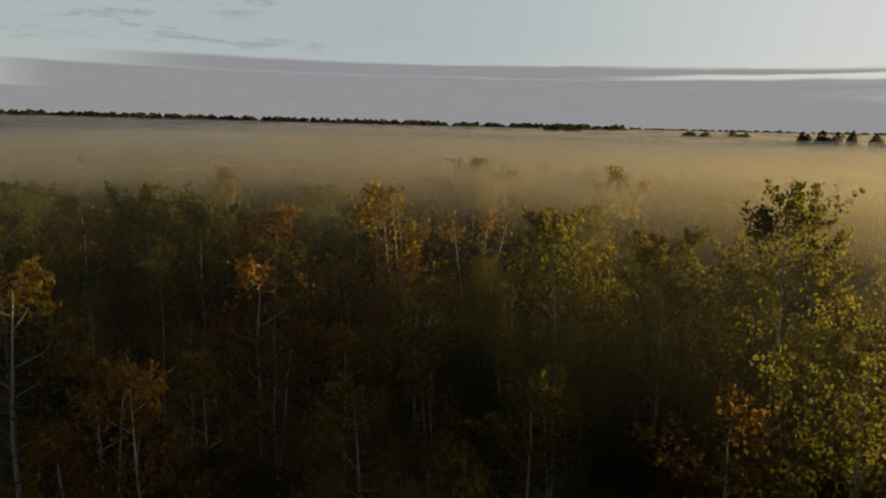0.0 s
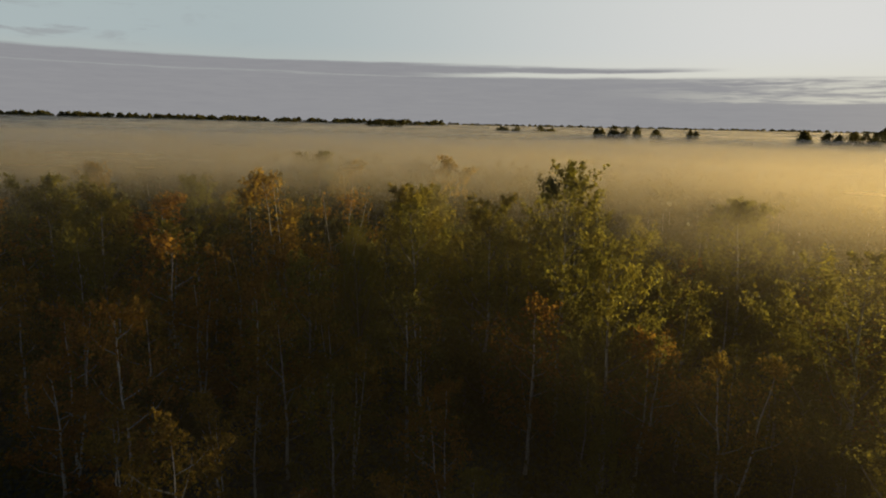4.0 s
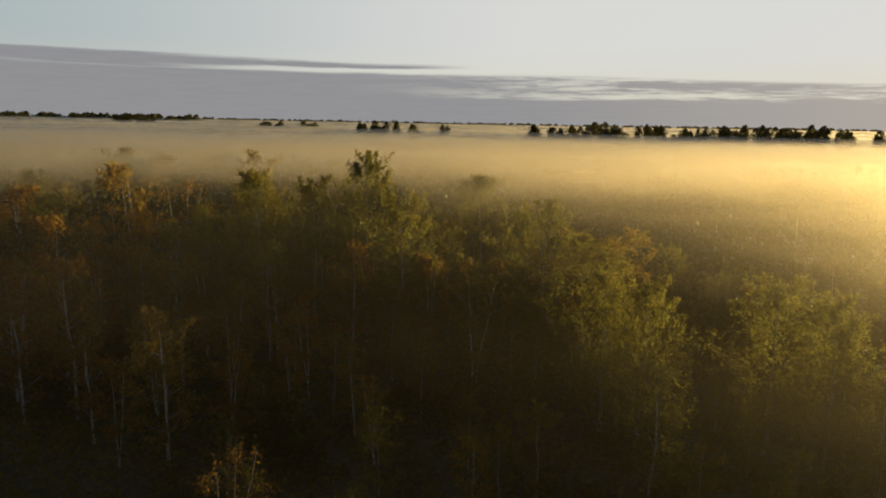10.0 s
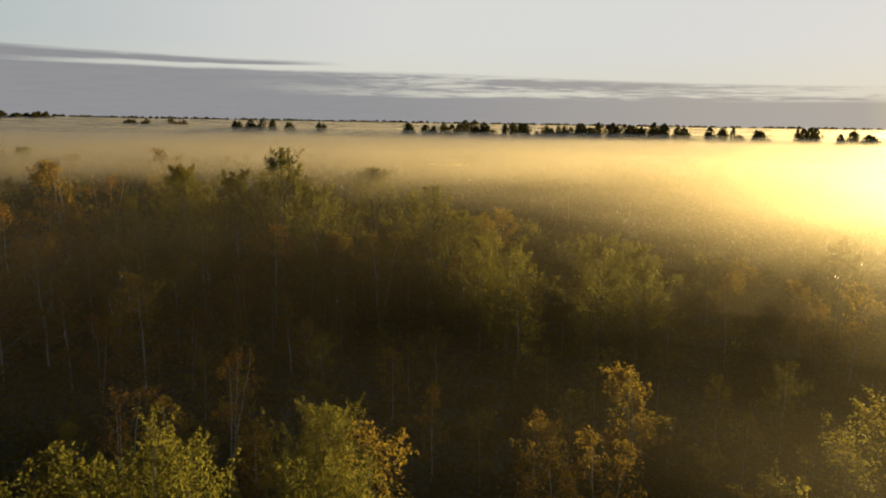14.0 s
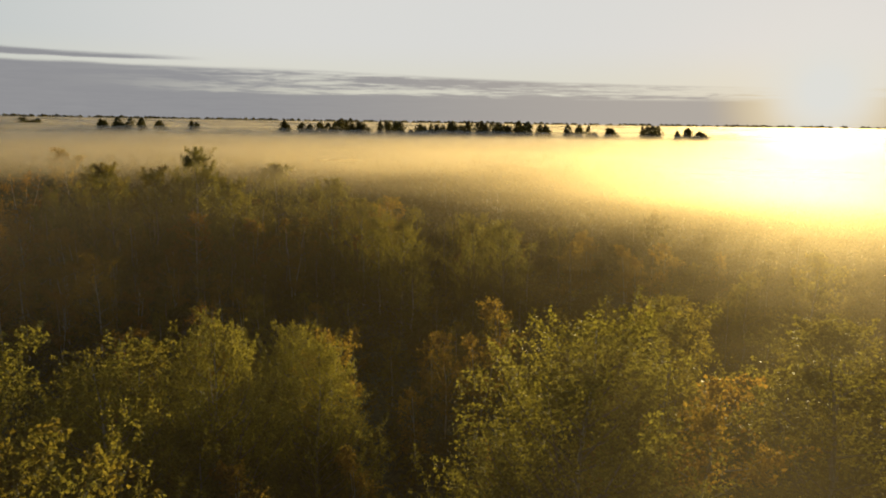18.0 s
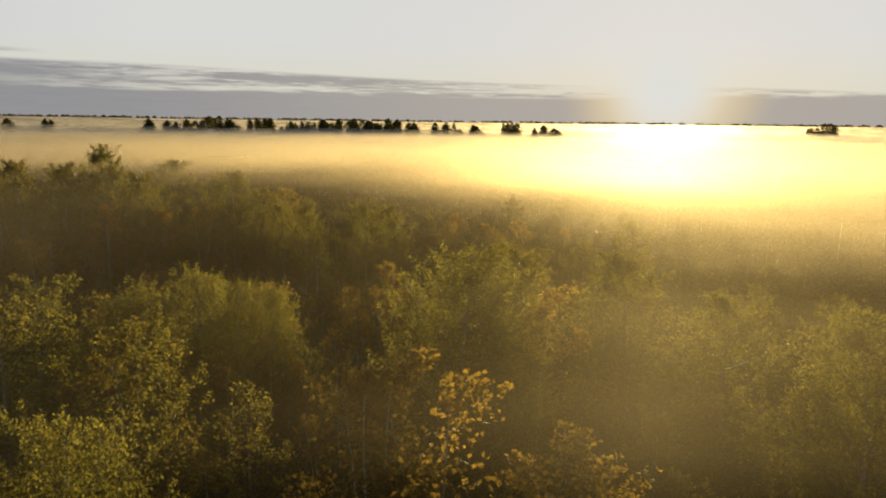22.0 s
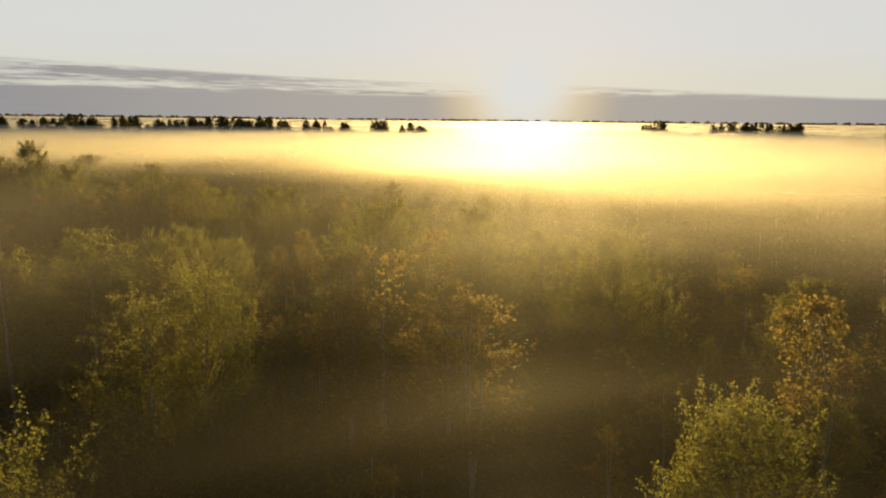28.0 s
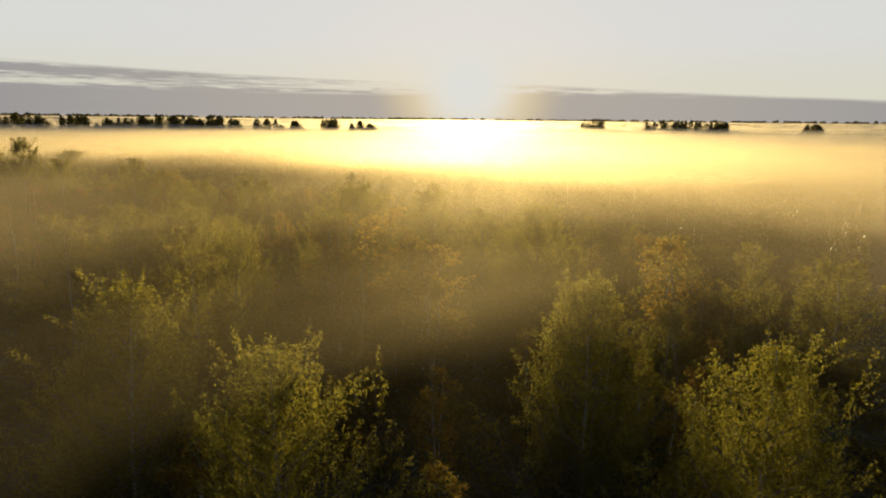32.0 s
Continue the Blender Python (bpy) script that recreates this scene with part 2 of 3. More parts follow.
LEAF = {
    "aspen": leaves("aspen_leaves", (0.026, 0.034, 0.007), (0.078, 0.082, 0.017), (0.13, 0.085, 0.012)),
    "poplar": leaves("poplar_leaves", (0.036, 0.042, 0.008), (0.105, 0.104, 0.019), (0.125, 0.10, 0.016), 0.3),
    "gold": leaves("gold_birch_leaves", (0.07, 0.048, 0.007), (0.16, 0.10, 0.017), (0.15, 0.07, 0.012)),
    "rust": leaves("rust_birch_leaves", (0.075, 0.034, 0.007), (0.17, 0.078, 0.015), (0.14, 0.085, 0.012)),
    "shrub": leaves("shrub_leaves", (0.018, 0.025, 0.006), (0.05, 0.055, 0.014), (0.08, 0.05, 0.01)),
    "far": leaves("far_leaves", (0.035, 0.038, 0.012), (0.062, 0.056, 0.016), (0.10, 0.055, 0.014), 0.0, 0.2),
}


def bark(name, pale, dark, marks):
    mat, m = material(name)
    place = m.node("ShaderNodeTexCoord").outputs["Object"]
    px, py, pz = m.xyz(place)
    rings = m.noise(m.vec(m.mul(px, 1.5), m.mul(py, 1.5), m.mul(pz, marks)), 2.2, 4.0, 0.7)
    stain = m.noise(place, 1.1, 4.0, 0.6)
    colour = m.mix(m.ramp(rings, 0.52, 0.66), pale, dark)
    colour = m.mix(m.ramp(stain, 0.5, 0.75, True, 0.0, 0.6), colour, tuple(c * 0.45 for c in pale))
    bump = m.node("ShaderNodeBump", Strength=0.5, Distance=0.02, Height=rings)
    body = m.node("ShaderNodeBsdfPrincipled", Base_Color=colour, Roughness=0.85, Normal=bump.outputs[0])
    finish(m, body.outputs[0])
    return mat


BARK = {
    "white": bark("birch_bark", (0.24, 0.22, 0.185), (0.05, 0.045, 0.04), 9.0),
    "grey": bark("aspen_bark", (0.16, 0.15, 0.125), (0.06, 0.05, 0.04), 4.0),
    "brown": bark("twig_bark", (0.10, 0.08, 0.06), (0.05, 0.04, 0.03), 3.0),
}

soil, m = material("forest_floor")
place = m.node("ShaderNodeTexCoord").outputs["Object"]
big = m.noise(place, 0.03, 4.0)
small = m.noise(place, 2.2, 6.0, 0.65)
colour = m.mix(m.ramp(small, 0.35, 0.7), (0.018, 0.014, 0.006), (0.06, 0.046, 0.018))
colour = m.mix(m.ramp(big, 0.4, 0.6), colour, m.mix(m.ramp(small, 0.4, 0.65), (0.018, 0.024, 0.007), (0.055, 0.06, 0.02)))
bump = m.node("ShaderNodeBump", Strength=0.9, Distance=0.25, Height=small)
body = m.node("ShaderNodeBsdfPrincipled", Base_Color=colour, Roughness=0.95, Normal=bump.outputs[0])
finish(m, body.outputs[0])


def mist_material(name, level, amount, near_by, veil, upright=False):
    """Mist droplets on a thin sheet: mostly clear, they pass the sun's light on forwards; thicker away from the clear places."""
    mat, m = material(name)
    place = m.node("ShaderNodeNewGeometry").outputs["Position"]
    x, y, z = m.xyz(place)
    # streaks lie across the sun's way
    c, s = math.cos(radians(SUN_HEADING - 12.0)), math.sin(radians(SUN_HEADING - 12.0))
    along = m.add(m.mul(x, s), m.mul(y, c))
    across = m.sub(m.mul(x, c), m.mul(y, s))
    streak = m.noise(m.vec(m.mul(along, 0.030), m.mul(across, 0.009), level * 3.1), 1.0, 5.0, 0.55, 0.35)
    wisp = m.noise(m.vec(m.mul(along, 0.11), m.mul(across, 0.04), level * 1.7), 1.0, 4.0, 0.6, 0.6)
    body_n = m.add(m.mul(streak, 0.7), m.mul(wisp, 0.3))
    r = None                                                     # metres outside the clear places
    for cx, cy, cr in CLEARINGS:
        dx, dy = m.sub(x, cx), m.sub(y, cy)
        one = m.sub(m.math("SQRT", m.add(m.mul(dx, dx), m.mul(dy, dy))), cr)
        r = one if r is None else m.math("SMOOTH_MIN", r, one, 12.0)
    if upright:
        # hanging drifts: soft above and below, long and uneven along the drift; the mist lies higher far off, and thinner over the northern wood
        dx, dy = m.add(x, 30.0), m.add(y, 20.0)
        d = m.math("SQRT", m.add(m.mul(dx, dx), m.mul(dy, dy)))
        z = m.sub(z, m.add(m.ramp(d, 400.0, 1800.0, True, 0.0, 10.0), m.ramp(d, 0.0, 450.0, False, 0.0, 2.0)))
        random_d = m.node("ShaderNodeObjectInfo").outputs["Random"]
        rag = m.noise(m.vec(m.mul(x, 0.022), m.mul(y, 0.022), m.add(m.mul(z, 0.10), m.mul(random_d, 20.0))), 1.0, 4.0, 0.5, 0.3)
        top = m.add(z, m.mul(m.sub(rag, 0.5), 3.6))
        alpha = m.mul(m.mul(m.ramp(top, 18.2, 15.6), m.ramp(z, 18.8, 17.2)), m.ramp(top, 12.5, 16.0, True, 0.06, 1.0))
        alpha = m.mul(alpha, m.mul(m.ramp(rag, 0.34, 0.66, True, 0.35, 1.5), m.ramp(random_d, 0.0, 1.0, False, 0.65 * amount, 1.35 * amount)))
        near = m.sub(r, m.mul(m.ramp(y, -5.0, 35.0, True, 0.0, 20.0), m.ramp(x, 26.0, -6.0)))
        # a thin haze stays near by, added to lift dark shade as glare does
        alpha = m.mul(alpha, m.mul(m.ramp(near, -4.0, 40.0, True, m.ramp(x, 10.0, -35.0, False, 0.08, 0.115), 1.0), m.ramp(d, 250.0, 650.0, True, 1.0, 3.8)))
    else:
        grow = m.ramp(r, near_by, near_by + 95.0)
        gap = m.ramp(r, near_by + 20.0, near_by + 260.0, True, 0.46, 0.30)
        thick = m.ramp(m.sub(body_n, gap), -0.06, 0.09)
        alpha = m.mul(m.mul(grow, m.ramp(thick, 0.0, 1.0, False, 0.25, 1.0)), amount)
        far = m.ramp(r, near_by + 60.0, near_by + 300.0)
        alpha = m.math("MAXIMUM", alpha, m.mul(far, m.mul(m.ramp(body_n, 0.36, 0.62, True, 0.66, 1.0), amount)))
        # faint sheet over the clear places, in place of the sun's veiling glare
        if veil:
            alpha = m.math("MAXIMUM", alpha, m.mul(m.ramp(r, -12.0, 24.0), m.ramp(body_n, 0.3, 0.7, True, 0.6 * veil, 1.4 * veil)))
    # droplets have no face of their own: they take the light of the sky from above, and pass the sun's light on forwards
    facing = (Vector((sun_way.x, sun_way.y, 0)).normalized() * MIST_SIDE + Vector((0, 0, 1))).normalized()
    body = m.node("ShaderNodeBsdfDiffuse", Color=(0.62, 0.60, 0.585, 1.0), Normal=m.vec(*facing))
    # the low sun's golden glow is put into these colours, whiter in narrow lobes
    lobes = []
    for colour, u, v in (((1.0, 0.80, 0.50, 1.0), 0.42, 0.44), ((1.0, 0.86, 0.60, 1.0), 0.34, 0.15), ((1.0, 0.97, 0.92, 1.0), 0.20, 0.06)):
        lobe = m.node("ShaderNodeBsdfHair", Color=colour, RoughnessU=u, RoughnessV=v, Tangent=m.vec(0.0, 0.0, 1.0))
        lobe.component = "Transmission"
        lobes.append(lobe.outputs[0])
    narrow = m.node("ShaderNodeMixShader", Fac=m.ramp(r, 60.0, 220.0, True, 0.0, 0.35))
    m.put(narrow.inputs[1], lobes[1])
    m.put(narrow.inputs[2], lobes[2])
    droplets = m.node("ShaderNodeMixShader", Fac=m.ramp(r, 60.0, 400.0, True, 0.38, 0.60))
    m.put(droplets.inputs[1], lobes[0])
    m.put(droplets.inputs[2], narrow.outputs[0])
    scatter = m.node("ShaderNodeMixShader", Fac=MIST_FORWARD if upright else 0.0)
    m.put(scatter.inputs[1], body.outputs[0])
    m.put(scatter.inputs[2], droplets.outputs[0])
    clear_s = m.node("ShaderNodeBsdfTransparent")
    both = m.node("ShaderNodeMixShader", Fac=alpha)
    m.put(both.inputs[1], clear_s.outputs[0])
    m.put(both.inputs[2], scatter.outputs[0])
    finish(m, both.outputs[0])
    return mat


# ---- mesh tools ----
def mesh_of(name, verts, faces, mat, smooth=False):
    me = bpy.data.meshes.new(name)
    me.from_pydata([tuple(v) for v in verts] if not isinstance(verts, np.ndarray) else verts.tolist(), [], faces if isinstance(faces, list) else faces.tolist())
    me.materials.append(mat)
    if smooth:
        me.polygons.foreach_set("use_smooth", [True] * len(me.polygons))
    me.update()
    return me


def part(name, me, parent, label=""):
    ob = new(name, me)
    ob.parent = parent
    return tagged(ob, label)


def tube(path, radii, sides):
    """Rings round a bent line, closed at the tip: vertices and faces."""
    path = np.asarray(path, float)
    n = len(path)
    verts, faces = [], []
    for i in range(n):
        d = path[min(i + 1, n - 1)] - path[max(i - 1, 0)]
        d = d / (np.linalg.norm(d) + 1e-9)
        a = np.cross(d, (0.31, 0.95, 0.05) if abs(d[2]) > 0.7 else (0, 0, 1.0))
        a = a / (np.linalg.norm(a) + 1e-9)
        b = np.cross(d, a)
        for k in range(sides):
            q = 2 * math.pi * k / sides
            verts.append(path[i] + radii[i] * (math.cos(q) * a + math.sin(q) * b))
    for i in range(n - 1):
        for k in range(sides):
            k2 = (k + 1) % sides
            faces.append((i * sides + k, i * sides + k2, (i + 1) * sides + k2, (i + 1) * sides + k))
    faces.append(tuple((n - 1) * sides + k for k in range(sides)))
    return verts, faces


def join(pieces):
    verts, faces = [], []
    for v, f in pieces:
        o = len(verts)
        verts.extend(v)
        faces.extend(tuple(i + o for i in q) for q in f)
    return verts, faces


def leaf_cloud(rng, centres, size, droop=0.0):
    """One folded pointed leaf (two triangles) at each centre, in all directions."""
    n = len(centres)
    a = rng.normal(size=(n, 3))
    a[:, 2] -= droop
    a /= np.linalg.norm(a, axis=1)[:, None]
    b = np.cross(a, rng.normal(size=(n, 3)))
    b /= np.linalg.norm(b, axis=1)[:, None] + 1e-9
    s = size * rng.uniform(0.65, 1.35, size=(n, 1))
    nrm = np.cross(a, b)
    v = np.empty((n, 4, 3))
    v[:, 0] = centres - a * s * 0.6
    v[:, 1] = centres + b * s * 0.42 + nrm * s * 0.12
    v[:, 2] = centres + a * s * 0.6
    v[:, 3] = centres - b * s * 0.42 + nrm * s * 0.12
    f = np.arange(n * 4).reshape(n, 4)
    tri = np.concatenate([f[:, [0, 1, 2]], f[:, [0, 2, 3]]], 1).reshape(-1, 3)
    return v.reshape(-1, 3), tri


# ---- trees ----
SHAPES = {
    # crown base, widest place, how upright the shoots grow, shoot length, shoot thickness
    "poplar": (0.10, 0.10, 1.5, 0.095, 0.19),
    "aspen": (0.20, 0.42, 0.9, 0.080, 0.24),
    "birch": (0.26, 0.45, 0.35, 0.070, 0.30),
    "shrub": (0.05, 0.35, 0.8, 0.16, 0.26),
}


def reach_at(kind, u, spread):
    """Half the crown's width at the height u, 0 to 1, of the crown."""
    if kind == "poplar":
        return spread * min(1.0, 1.3 * (1.0 - u) ** 0.66) * (0.72 + 0.28 * min(1.0, u * 5)) + 0.10
    wide = SHAPES[kind][1]
    if u < wide:
        return spread * (0.55 + 0.45 * math.sin(math.pi / 2 * u / wide))
    return spread * math.cos(math.pi / 2 * (u - wide) / (1.0 - wide)) ** 0.75


def build_tree(kind, seed, height, spread, shoots, per, size, leaf, stem, stems=1, sides=6, inner=1.0):
    """The meshes of one tree: trunk, limbs with their shoots, and the leaves of the crown."""
    rng = np.random.default_rng(seed)
    base, wide, upright, long, thick_s = SHAPES[kind]
    trunks, limbs, centres = [], [], []
    for s in range(stems):
        lean = rng.normal(0, 0.02 if stems == 1 else 0.09, 2) * height
        wig = rng.normal(0, 0.010, (9, 2)).cumsum(0) * height
        wig -= wig[0]
        zs = np.linspace(-0.25, height * 0.93, 9)
        bow = (np.abs(zs) / height) ** 1.3
        line = np.stack([lean[0] * bow + wig[:, 0] * 0.6, lean[1] * bow + wig[:, 1] * 0.6, zs], 1)
        thick = height * 0.0088 / stems ** 0.4
        trunks.append(tube(line, thick * (1.25 - 1.15 * np.linspace(0, 1, 9)) + 0.008, sides))
        lumps = rng.uniform(0, 6.28, 4)
        part_spread = spread / stems ** 0.45
        # main limbs carry the shoots; the crown is uneven, with hollows between the limbs
        mains = max(5, shoots // stems // 9)
        for k in range(mains):
            u = (k + rng.uniform(0, 0.9)) / mains
            u = 1.0 - (1.0 - 0.97 * u) ** 0.66 if kind == "poplar" else 0.97 * u
            q = k * 2.4 + rng.uniform(-0.5, 0.5)
            out = reach_at(kind, u, part_spread) * (1 + 0.20 * math.sin(2 * q + lumps[0]) + 0.14 * math.sin(3 * q + lumps[1])) * rng.uniform(0.72, 1.12)
            z1 = height * (base + (1 - base) * u)
            z0 = max(height * base * 0.75, z1 - out * (0.9 if kind != "birch" else 0.6) - 0.2)
            foot = np.array([np.interp(z0, zs, line[:, 0]), np.interp(z0, zs, line[:, 1]), min(z0, height * 0.9)])
            tip = np.array([foot[0] + out * math.cos(q), foot[1] + out * math.sin(q), min(z1 + 0.12 * out, height * 0.99)])
            mid = (foot + tip) / 2 + np.array([0.10 * out * math.cos(q), 0.10 * out * math.sin(q), -0.07 * out])
            r0 = 0.012 + 0.009 * out
            limbs.append(tube([foot, mid, tip], [r0 * 1.5, r0, 0.006], 3))
            for j in range(9):
                w = rng.uniform(0.30, 1.0) ** 0.7
                start = (foot * (1 - w) ** 2 + 2 * mid * w * (1 - w) + tip * w * w) + rng.normal(0, 0.16 + 0.10 * out * w, 3)
                away = np.array([start[0] - foot[0], start[1] - foot[1], 0.0])
                away = away / (np.linalg.norm(away) + 0.3)
                d = away * rng.uniform(0.3, 1.0) + np.array([0, 0, upright * rng.uniform(0.4, 1.3)]) + rng.normal(0, 0.28, 3)
                d /= np.linalg.norm(d)
                span = height * long * rng.uniform(0.6, 1.35)
                end = start + d * span
                if end[2] > height:
                    end = end + (0, 0, height - end[2])
                n = max(4, int(per * rng.uniform(0.7, 1.3)))
                t = rng.uniform(0, 1, (n, 1))
                fat = thick_s * (1.15 - 0.75 * t) * (1.0 + 0.3 * out / 3.0)
                centres.append(start + (end - start) * t + rng.normal(0, 1, (n, 3)) * fat * 0.6)
        # the leading shoots at the top
        for k in range(3):
            start = line[-1] + np.append(rng.normal(0, 0.25, 2), -rng.uniform(0.2, 1.6))
            n = int(per * 0.8)
            t = rng.uniform(0, 1, (n, 1))
            centres.append(start + np.array([[0, 0, height * 0.985 - start[2]]]) * t * rng.uniform(0.7, 1.0) + rng.normal(0, 1, (n, 3)) * 0.17 * (1.2 - 0.8 * t))
        # leaves inside the crown
        n = int(shoots * per * 0.22 * inner / stems)
        u = rng.uniform(0, 0.93, n)
        q = rng.uniform(0, 6.28, n)
        rr = np.array([reach_at(kind, a, part_spread) for a in u]) * rng.uniform(0, 0.8, n) ** 0.5
        z = height * (base + (1 - base) * u)
        centres.append(np.stack([np.interp(z, zs, line[:, 0]) + rr * np.cos(q), np.interp(z, zs, line[:, 1]) + rr * np.sin(q), z], 1))
    v, f = leaf_cloud(rng, np.concatenate(centres), size, 0.3)
    t_me = mesh_of("trunk", *join(trunks), BARK[stem], True)
    l_me = mesh_of("branchwork", *join(limbs), BARK["brown" if stem != "white" else "grey"])
    c_me = mesh_of("crown", v, f, LEAF[leaf])
    return t_me, l_me, c_me


def tree_thing(name, meshes, label, category, group, m):
    thing = tagged(new(name), label, category, group)
    thing.empty_display_size = 0.5
    part("trunk", meshes[0], thing)
    tagged(part("branchwork", meshes[1], thing), kind="stuff")
    tagged(part("crown", meshes[2], thing), kind="stuff")
    thing.matrix_basis = m
    return thing


# ---- ground ----
def ground_height(x, y):
    return 0.5 * noise.noise(Vector((x * 0.02, y * 0.02, 0.0))) + 0.25 * noise.noise(Vector((x * 0.07, y * 0.07, 4.0)))


rings = [0.0] + [4.0 * 1.16 ** i for i in range(47)] + [4400.0]
verts, faces, SEG = [(0, 0, ground_height(0, 0))], [], 96
for r in rings[1:]:
    for k in range(SEG):
        q = 2 * math.pi * k / SEG
        x, y = -30 + r * math.cos(q), -20 + r * math.sin(q)
        verts.append((x, y, (ground_height(x, y) if r < 1500 else 0.0) + rise(r)))
for k in range(SEG):
    faces.append((0, 1 + k, 1 + (k + 1) % SEG))
for i in range(len(rings) - 2):
    for k in range(SEG):
        a, b = 1 + i * SEG + k, 1 + i * SEG + (k + 1) % SEG
        faces.append((a, a + SEG, b + SEG, b))
verts[0] = (-30, -20, ground_height(-30, -20))
tagged(new("ground", mesh_of("ground", verts, faces, soil, True)), "dark boggy forest floor of moss, leaf litter and grass", "ground", kind="structure")

# ---- mist ----
def mist_sheet(level, amount, near_by, veil, reach):
    """One layer of mist: a gently waving sheet, open where the air is clear."""
    mat = mist_material("morning_mist", level, amount, near_by, veil)
    rs = [0.0] + [4.0 * 1.125 ** i for i in range(58)] + [reach]
    seg = 160
    vs, fs = [], []
    for r in rs:
        for k in range(seg):
            q = 2 * math.pi * k / seg
            x, y = -30 + r * math.cos(q), -20 + r * math.sin(q)
            swell = 1.0 * noise.noise(Vector((x * 0.011, y * 0.011, level))) + 0.35 * noise.noise(Vector((x * 0.04, y * 0.04, level)))
            vs.append((x, y, level + swell * min(1.0, 600.0 / (r + 1)) + rise(r) + 2.4 * (level - 6.0) / 12.0 * min(1.0, r / 450.0)))
    clear = -44.0 if veil else near_by - 10.0
    for i in range(len(rs) - 1):
        for k in range(seg):
            a, b = i * seg + k, i * seg + (k + 1) % seg
            x, y, z = vs[a + seg]
            if min(math.hypot(x - cx, y - cy) - cr for cx, cy, cr in CLEARINGS) > clear:
                fs.append((a, a + seg, b + seg, b))
    ob = new("mist_layer", mesh_of("mist_layer", vs, fs, mat, True))
    ob.visible_shadow = False
    return tagged(ob, "thin layer of golden morning mist among the treetops", "mist", "mist layers", "stuff")


for level, amount, near_by, veil in MIST:
    mist_sheet(level, amount, near_by, veil, 4300.0)


def mist_drift(radius, k):
    """One hanging drift of mist: a long bent curtain with a ragged soft top."""
    vs, fs = [], []
    n = max(24, min(160, int(radius * 2.6 / 5.0)))
    for i in range(n + 1):
        q = radians(-45.0 + 195.0 * i / n)
        rr = radius + 3.5 * noise.noise(Vector((radius * math.sin(q) * 0.03, radius * math.cos(q) * 0.03, 7.0 + k)))
        up = rise(radius) + 2.0 * min(1.0, radius / 450.0)
        for z in (6.5, 13.0, 19.6):
            vs.append((-78.0 + rr * math.sin(q), -66.0 + rr * math.cos(q), z + up))
    for i in range(n):
        for j in range(2):
            a = i * 3 + j
            fs.append((a, a + 1, a + 4, a + 3))
    ob = new("mist_drift", mesh_of("mist_drift", vs, fs, DRIFT_MIST, True))
    ob.visible_shadow = False
    return tagged(ob, "thin drift of morning mist between the trees, tinted gold for the low sun's glow", "mist", "mist drifts", "stuff")


DRIFT_MIST = mist_material("hanging_mist", 12.0, DRIFT, 0.0, 0.0, True)
for k in range(DRIFTS):
    mist_drift(16.0 + DRIFT_STEP * k + 1.5 * math.sin(k * 2.3), k)
for k in range(FAR_DRIFTS):
    mist_drift(330.0 * 1.13 ** k, 100 + k)

# ---- the kinds of trees, built once ----
KINDS = {}
# fine-leaved ones for the trees that stand out
for i in range(4):
    KINDS["poplar", i] = build_tree("poplar", 10 + i, 14.0, 4.7, 760, 52, 0.10, "poplar", "grey", inner=1.2)
for i in range(6):
    KINDS["aspen", i] = build_tree("aspen", 30 + i, 13.0, 3.4, 230, 46, 0.13, "aspen", "grey", inner=1.4)
for i in range(5):
    KINDS["gold", i] = build_tree("birch", 50 + i, 12.0, 2.5, 117, 27, 0.165, "gold", "white", 1 + i % 3)
for i in range(4):
    KINDS["rust", i] = build_tree("birch", 70 + i, 12.0, 2.7, 135, 27, 0.165, "rust", "white", 1 + i % 2)
for i in range(2):
    KINDS["bare", i] = build_tree("birch", 84 + i, 12.0, 2.6, 54, 9, 0.17, "rust", "white", 3)
# plainer ones for the wood between them
for i in range(6):
    KINDS["aspen fill", i] = build_tree("aspen", 130 + i, 13.0, 2.9, 126, 21, 0.20, "aspen", "grey")
for i in range(5):
    KINDS["gold fill", i] = build_tree("birch", 150 + i, 12.0, 2.5, 99, 20, 0.20, "gold", "white", 1 + i % 3)
for i in range(4):
    KINDS["rust fill", i] = build_tree("birch", 170 + i, 12.0, 2.7, 108, 20, 0.20, "rust", "white", 1 + i % 2)
for i in range(4):
    KINDS["poplar fill", i] = build_tree("poplar", 110 + i, 14.0, 3.8, 260, 24, 0.19, "poplar", "grey")
for i in range(3):
    KINDS["shrub", i] = build_tree("shrub", 90 + i, 4.0, 2.2, 54, 18, 0.26, "shrub", "brown", 2)
BASE = {"poplar": 14.0, "aspen": 13.0, "gold": 12.0, "rust": 12.0, "bare": 12.0, "shrub": 4.0}
LABELS = {
    "poplar": ("poplar_tree", "olive-green poplar with upright shoots and grey bark", "tree"),
    "aspen": ("aspen_tree", "slender aspen with thinning olive and yellow leaves", "tree"),
    "gold": ("birch_tree", "thin white-stemmed birch with golden autumn leaves", "tree"),
    "rust": ("birch_tree", "white-stemmed birch with rust-orange autumn leaves", "tree"),
    "bare": ("birch_tree", "nearly bare birch with forked white stems", "tree"),
    "shrub": ("willow_shrub", "dark green willow shrub under the trees", "shrub"),
}
planted = []


